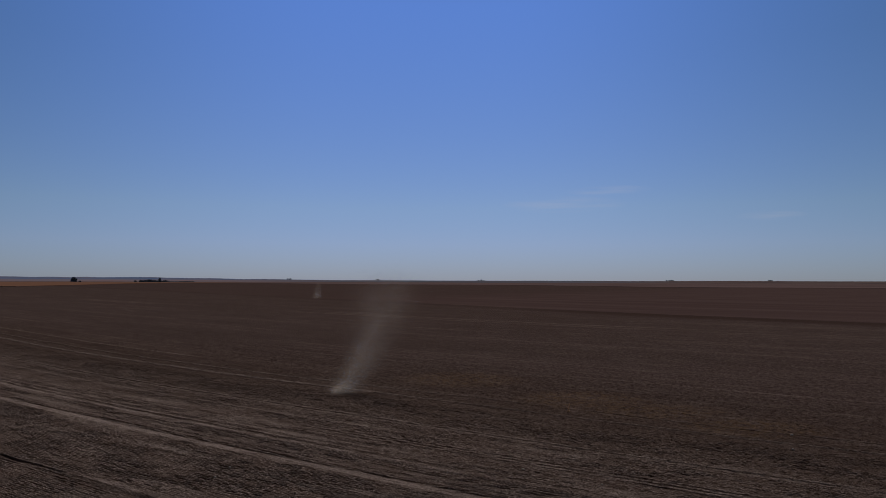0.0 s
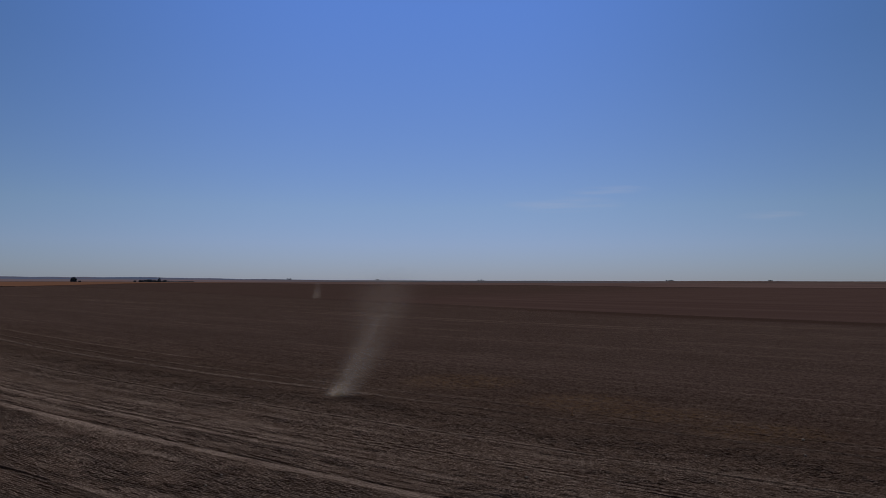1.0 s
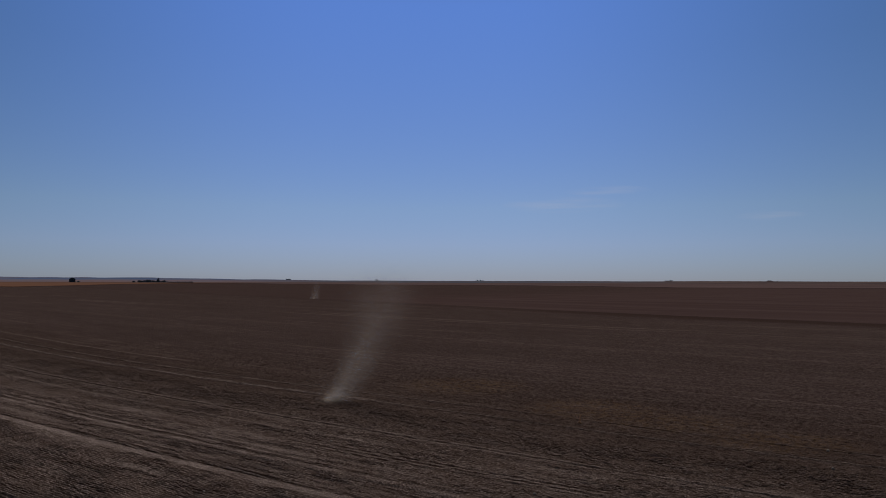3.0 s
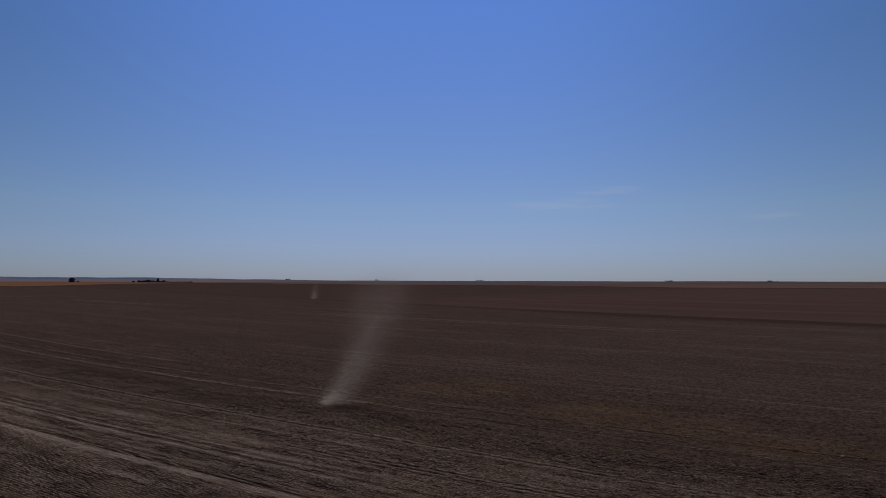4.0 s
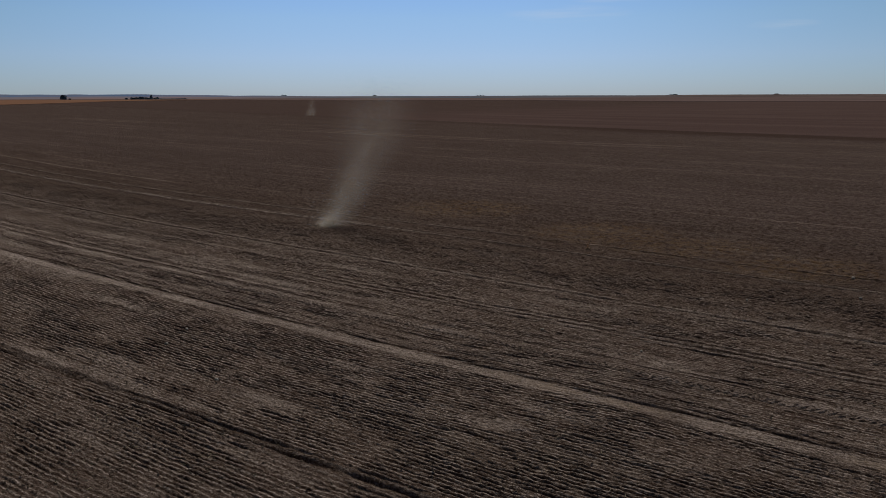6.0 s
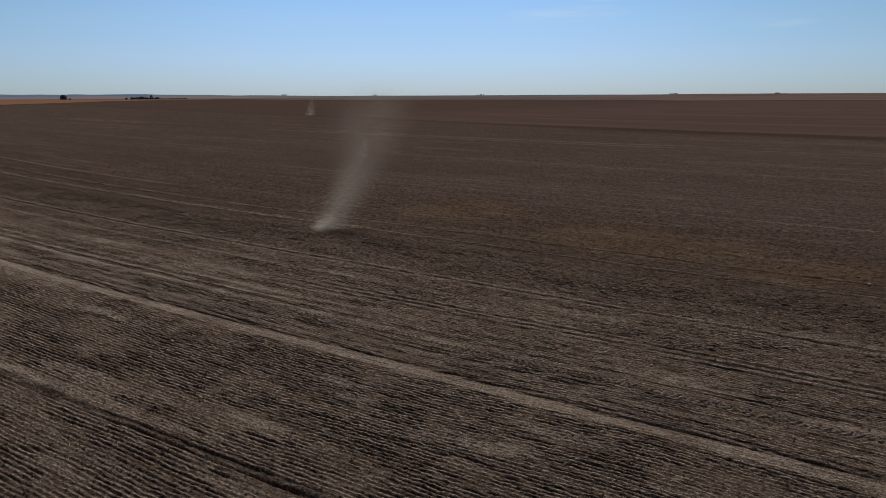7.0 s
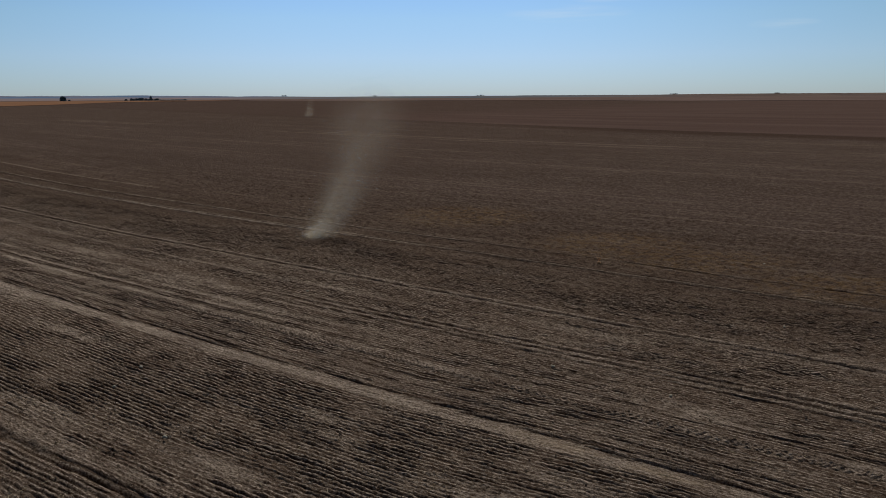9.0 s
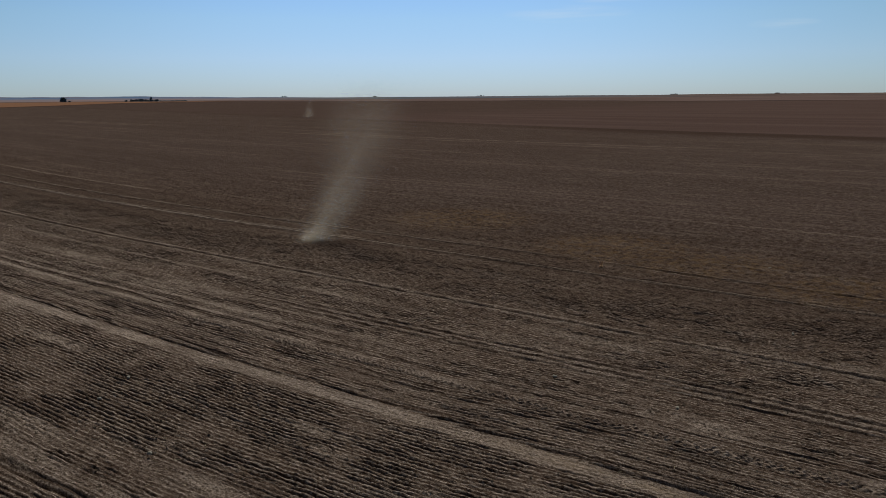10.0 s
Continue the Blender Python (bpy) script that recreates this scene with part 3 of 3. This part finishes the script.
build_hills()


# ---- far trees ----
def tube(points, radii, sides=7):
    verts, faces = [], []
    for k, (p, r) in enumerate(zip(points, radii)):
        for s in range(sides):
            a = 2 * math.pi * s / sides
            verts.append((p[0] + r * math.cos(a), p[1] + r * math.sin(a), p[2]))
        if k:
            for s in range(sides):
                b, c = (k - 1) * sides, (s + 1) % sides
                faces.append((b + s, b + c, b + sides + c, b + sides + s))
    return verts, faces


def tree(name, height, width, leaves, seed, slim=False, label="", base=0.25):
    """A tapered trunk with limbs and a ragged crown of leaf clumps."""
    rng = random.Random(seed)
    ob = new(name)
    verts, faces = tube([(0, 0, -0.4), (0.1, 0, height * 0.25), (0.15, 0.1, height * 0.55), (0.1, 0, height * 0.85)],
                        [height * 0.035, height * 0.026, height * 0.017, height * 0.004])
    limbs = 9
    tips = []
    for k in range(limbs):
        a, z0 = rng.uniform(0, 2 * math.pi), height * rng.uniform(0.22, 0.6)
        reach = width * rng.uniform(0.22, 0.40)
        z1 = z0 + height * rng.uniform(0.10, 0.28)
        tip = (reach * math.cos(a), reach * math.sin(a), z1)
        tips.append(tip)
        v, f = tube([(0.1, 0, z0), (tip[0] * 0.5, tip[1] * 0.5, (z0 + z1) / 2 - 0.1), tip], [height * 0.012, height * 0.008, height * 0.003], 5)
        n = len(verts)
        verts += v
        faces += [tuple(i + n for i in q) for q in f]
    part("trunk", mesh_from("trunk", np.array(verts), np.array(faces), BARK, True), ob)
    lv, lf = [], []
    lobes = [(rng.uniform(-0.32, 0.32) * width, rng.uniform(-0.3, 0.3) * width, height * rng.uniform(base + 0.15, 0.82), rng.uniform(0.16, 0.27)) for _ in range(13)]
    lobes += [(0.36 * width * math.cos(k * 0.9), 0.36 * width * math.sin(k * 0.9), height * rng.uniform(base + 0.12, base + 0.3), 0.2) for k in range(7)]
    lobes += [(t[0], t[1], t[2], 0.17) for t in tips] + [(0, 0, height * 0.86, 0.14)]
    size = 0.05 * width + 0.25
    for _ in range(leaves):
        lx, ly, lz, lr = rng.choice(lobes)
        d = Vector((rng.gauss(0, 1), rng.gauss(0, 1), rng.gauss(0, 1))).normalized() * (rng.random() ** 0.45)
        c = Vector((lx, ly, lz)) + Vector((d.x * lr * width, d.y * lr * width, d.z * lr * height * (0.9 if slim else 0.75)))
        c.z = max(c.z, height * base * 0.6)
        e = Euler((rng.uniform(0, 6.3), rng.uniform(0, 6.3), rng.uniform(0, 6.3))).to_matrix()
        s = size * rng.uniform(0.5, 1.2)
        n = len(lv)
        for q in ((-s, 0, 0), (0, -s * 0.55, s * 0.2), (s, 0, 0), (0, s * 0.55, s * 0.2)):
            lv.append(tuple(c + e @ Vector(q)))
        lf.append((n, n + 1, n + 2, n + 3))
    part("crown", mesh_from("crown", np.array(lv), np.array(lf), HAZY_LEAF), ob)
    return tagged(ob, label, "tree")


lone = tree("lone_tree", 15.5, 18.5, 3200, 5, label="dark haze-blue broad tree alone beside the stubble field", base=0.02)
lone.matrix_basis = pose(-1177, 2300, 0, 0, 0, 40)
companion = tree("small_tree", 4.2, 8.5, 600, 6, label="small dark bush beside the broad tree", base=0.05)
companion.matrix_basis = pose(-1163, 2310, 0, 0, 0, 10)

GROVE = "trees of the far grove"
round_tree = tree("grove_tree", 7.5, 11.0, 900, 7, label="dark haze-blue tree in the far grove", base=0.08)
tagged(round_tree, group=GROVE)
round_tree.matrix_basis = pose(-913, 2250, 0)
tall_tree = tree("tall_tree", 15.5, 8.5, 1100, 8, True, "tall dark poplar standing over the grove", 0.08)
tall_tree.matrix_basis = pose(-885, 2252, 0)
rng = random.Random(11)
for k in range(17):
    gx = -966 + k * 6.3 + rng.uniform(-2, 2)
    s = rng.uniform(0.8, 1.15) * (0.7 + 0.3 * min(1.0, k / 6))
    c = copy_thing(round_tree, pose(gx, 2250 + rng.uniform(-14, 14), 0, 0, 0, rng.uniform(0, 360)))
    c.scale = (s, s, s * rng.uniform(0.85, 1.15))
HEDGE = "shrubs of the far hedge"
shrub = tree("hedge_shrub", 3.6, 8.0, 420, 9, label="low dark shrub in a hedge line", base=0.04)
tagged(shrub, category="shrub", group=HEDGE)
shrub.matrix_basis = pose(-858, 2260, 0)
for k in range(12):
    s = rng.uniform(0.8, 1.15)
    c = copy_thing(shrub, pose(-852 + k * 6.4, 2262 + rng.uniform(-6, 6), 0, 0, 0, rng.uniform(0, 360)))
    c.scale = (s * 1.2, s, s)


def ground_height(x, y):
    """Top of the far rise at a bearing."""
    hit = scene.ray_cast(bpy.context.evaluated_depsgraph_get(), Vector((x, y, 400)), Vector((0, 0, -1)))
    return hit[1].z if hit[0] else 0.0


bpy.context.view_layer.update()
SKYLINE = "trees on the skyline"
for bearing, count, size in ((-0.2134, 3, 0.9), (-0.0905, 2, 0.9), (0.049, 1, 0.7), (0.053, 1, 0.8), (0.0565, 1, 0.7), (0.311, 2, 0.7), (0.3165, 3, 0.8), (0.4545, 3, 0.95), (0.4650, 1, 0.5), (-0.545, 4, 0.8)):
    for k in range(count):
        y = 3900 + rng.uniform(-20, 20)
        x = bearing * y + (k - (count - 1) / 2) * 8.5
        c = copy_thing(round_tree, pose(x, y, ground_height(x, y) - 0.2, 0, 0, rng.uniform(0, 360)))
        c.scale = (size * rng.uniform(0.9, 1.2), size, size * rng.uniform(0.8, 1.1))
        tagged(c, "small dark tree on the far skyline", group=SKYLINE)
        c.name = "skyline_tree"


# ---- dust devils: flakes of soil in the air, far too many to count ----
def dust_cloud(rng, n, height, centre, radius, density, flake, spread=0.5):
    """Single flakes round a leaning axis. centre(h), radius(h): at a share of the height; density: weights by height."""
    hs = np.linspace(0, 1, 200)
    p = density(hs)
    cdf = np.cumsum(p) / p.sum()
    h = np.interp(rng.random(n), np.concatenate([[0], cdf]), np.concatenate([[0], hs]))
    a = rng.random(n) * 2 * math.pi
    r = np.minimum(np.sqrt(-2 * np.log(1 - rng.random(n))) * spread, 1.2 * rng.random(n) ** 0.5) * radius(h)
    # torn edges: lumps that thin and thicken round the whirl
    keep = lattice(a * 1.6 + h * 9, h * 16, 31) * 0.9 + lattice(a * 4 + h * 20, h * 45, 32) * 0.5 - 0.1 > rng.random(n) * 0.95
    h, a, r = h[keep], a[keep], r[keep]
    n = len(h)
    cx, cy = centre(h)
    pos = np.stack([cx + r * np.cos(a), cy + r * np.sin(a), h * height], axis=1)
    pos[:, 2] = np.abs(pos[:, 2] + rng.normal(0, 0.05, n)) + 0.02
    e1 = rng.normal(size=(n, 3))
    e1 /= np.linalg.norm(e1, axis=1)[:, None]
    e2 = np.cross(e1, rng.normal(size=(n, 3)))
    e2 /= np.linalg.norm(e2, axis=1)[:, None]
    s = flake * rng.uniform(0.6, 1.4, n)[:, None]
    v = np.stack([pos + e1 * s, pos - e1 * s * 0.5 + e2 * s * 0.87, pos - e1 * s * 0.5 - e2 * s * 0.87], axis=1)
    return v.reshape(-1, 3), np.arange(3 * n).reshape(n, 3)


def dust_devil(x, y, label):
    rng = np.random.default_rng(4)
    ob = tagged(new("dust_devil"), label, "dust devil")

    def lean(h):
        m = h * 34
        return 4.2 * (1 - np.exp(-m / 7.0)) + 0.06 * m + 0.15 * np.sin(m * 0.55), 0.5 * np.sin(m * 0.35)

    v, f = dust_cloud(rng, 600000, 34.0, lean, lambda h: 1.15 + 1.5 * smooth(0.0, 0.24, h) + 1.2 * h,
                      lambda h: (0.34 * np.exp(-h * 34 / 3.0) + 0.52 * np.exp(-((h * 34 - 4.5) / 5.6) ** 2)) * (1 - smooth(7.2, 9.6, h * 34)), 0.0113)
    part("dust_column", mesh_from("dust_column", v, f, DUST), ob)
    v, f = dust_cloud(rng, 26000, 3.0, lambda h: (0.8 * h, 0 * h), lambda h: 1.5 + 1.6 * h, lambda h: np.exp(-h * 3.2), 0.0148)
    part("dust_skirt", mesh_from("dust_skirt", v, f, DUST), ob)
    v, f = dust_cloud(rng, 46000, 0.9, lambda h: (0.5 * h - 0.2, 0 * h), lambda h: 0.68 + 0.35 * h, lambda h: np.exp(-h * 3.0), 0.0105)
    part("dust_foot", mesh_from("dust_foot", v, f, DENSE_DUST), ob, "bright dense foot of whirling dust")
    ob.matrix_basis = pose(x, y, 0)
    return ob


dust_devil(-7.1, 51.6, "pale brown leaning column of whirling dust over bare soil")


def far_devil(x, y):
    rng = np.random.default_rng(9)
    ob = tagged(new("small_dust_devil"), "small faint whirl of pale dust far across the field", "dust devil")
    v, f = dust_cloud(rng, 34000, 7.0, lambda h: (0.9 * h, 0 * h), lambda h: 2.5 - 0.8 * h, lambda h: np.exp(-h * 2.6), 0.040)
    part("dust_column", mesh_from("dust_column", v, f, DUST), ob)
    ob.matrix_basis = pose(x, y, 0)


far_devil(-56.0, 320.0)


# ---- loose things on the soil ----
def soil_top(x, y):
    u, w = to_rows(np.array([x]), np.array([y]))
    return float(relief(u, w)[0])


def stone_mesh(seed, size, flat):
    bm = bmesh.new()
    bmesh.ops.create_icosphere(bm, subdivisions=2, radius=1.0)
    for v in bm.verts:
        k = 1 + 0.35 * noise.noise(v.co * 1.1 + Vector((seed * 7.1, 0, 0))) + 0.12 * noise.noise(v.co * 3 + Vector((0, seed * 3.3, 0)))
        v.co = Vector((v.co.x * size * k, v.co.y * size * 0.75 * k, v.co.z * size * flat * k))
    me = bpy.data.meshes.new("stone")
    bm.to_mesh(me)
    bm.free()
    me.polygons.foreach_set("use_smooth", [True] * len(me.polygons))
    me.materials.append(STONE)
    return me


STONES = [(-6.59, 26.44, 0.06), (-9.21, 29.58, 0.06), (6.27, 28.66, 0.06), (-5.55, 39.62, 0.075), (3.42, 30.89, 0.06), (15.57, 44.14, 0.08), (18.15, 37.80, 0.09),
          (12.07, 34.51, 0.06), (16.64, 34.59, 0.06), (-9.05, 31.06, 0.06)]
for k, (x, y, s) in enumerate(STONES):
    ob = tagged(new("stone", stone_mesh(k, s, 0.7)), "pale grey field stone half sunk in dark soil", "stone", "stones in the field")
    ob.matrix_basis = pose(x, y, soil_top(x, y) + s * 0.3, 0, 0, 37 * k)


def root_clump(x, y):
    """A torn-up clump of earth with dry stalks standing out of it."""
    rng = random.Random(3)
    ob = tagged(new("weed_clump"), "dry reddish weed clump with pale stalks on bare soil", "weed")
    me = stone_mesh(41, 0.11, 0.8)
    me.materials[0] = STALK
    part("root_ball", me, ob)
    for k in range(7):
        a, r, h = rng.uniform(0, 6.3), rng.uniform(0.05, 0.25), rng.uniform(0.25, 0.5)
        v, f = tube([(0, 0, 0.05), (r * 0.4 * math.cos(a), r * 0.4 * math.sin(a), h * 0.6), (r * math.cos(a), r * math.sin(a), h)], [0.012, 0.010, 0.005], 4)
        part("stalk", mesh_from("stalk", np.array(v), np.array(f), STALK, True), ob)
    ob.matrix_basis = pose(x, y, soil_top(x, y) + 0.05)


root_clump(7.70, 44.45)


def scatter(rng, n, w0, w1):
    """Places on the soil in the drilled strip."""
    w = w0 + (w1 - w0) * rng.random(n) ** 1.15
    left, right = edges(w)
    u = left + (right - left) * rng.random(n)
    x, y = to_world(u, w)
    return x, y, relief(u, w), u, w


def clods():
    rng = np.random.default_rng(21)
    x, y, z, u, w = scatter(rng, 16000, 11.5, 36.0)
    bare = np.abs(w - 23.2) > 0.4                          # the wheels have crushed them in the widest mark
    x, y, z = x[bare], y[bare], z[bare]
    s = 0.010 + 0.024 * rng.random(len(x)) ** 3
    base = np.array([(1, 0, 0), (-1, 0, 0), (0, 1, 0), (0, -1, 0), (0, 0, 1), (0, 0, -0.8)], dtype=float)
    v = base[None] * rng.uniform(0.6, 1.3, (len(x), 6, 3)) + rng.normal(0, 0.22, (len(x), 6, 3))
    v = v * s[:, None, None] + np.stack([x, y, z + s * 0.45], axis=1)[:, None]
    f = np.array([(0, 2, 4), (2, 1, 4), (1, 3, 4), (3, 0, 4), (2, 0, 5), (1, 2, 5), (3, 1, 5), (0, 3, 5)])
    f = (f[None] + 6 * np.arange(len(x))[:, None, None]).reshape(-1, 3)
    tagged(new("clods", mesh_from("clods", v.reshape(-1, 3), f, CLOD)), "crumbled dark clods of earth strewn over the rows", "soil clods", kind="stuff")


clods()


def straw():
    rng = np.random.default_rng(22)
    x, y, z, u, w = scatter(rng, 1700, 12.5, 50.0)
    n = len(x)
    a, up = rng.random(n) * 2 * math.pi, rng.normal(0.04, 0.10, n)
    half = rng.uniform(0.03, 0.08, n)
    d = np.stack([np.cos(a), np.sin(a), up], axis=1) * half[:, None]
    c = np.stack([x, y, z + 0.02 + np.abs(d[:, 2])], axis=1)
    side = np.stack([-np.sin(a), np.cos(a), 0 * a], axis=1) * 0.006
    lift = np.array([0, 0, 0.008])
    v = np.stack([c - d - side, c - d + side, c - d + lift, c + d - side, c + d + side, c + d + lift], axis=1)
    f = np.array([(0, 3, 4, 1), (1, 4, 5, 2), (2, 5, 3, 0)])
    f = (f[None] + 6 * np.arange(n)[:, None, None]).reshape(-1, 4)
    tagged(new("straw", mesh_from("straw", v.reshape(-1, 3), f, STRAW)), "bits of pale dry straw lying on the soil", "straw", kind="stuff")


straw()
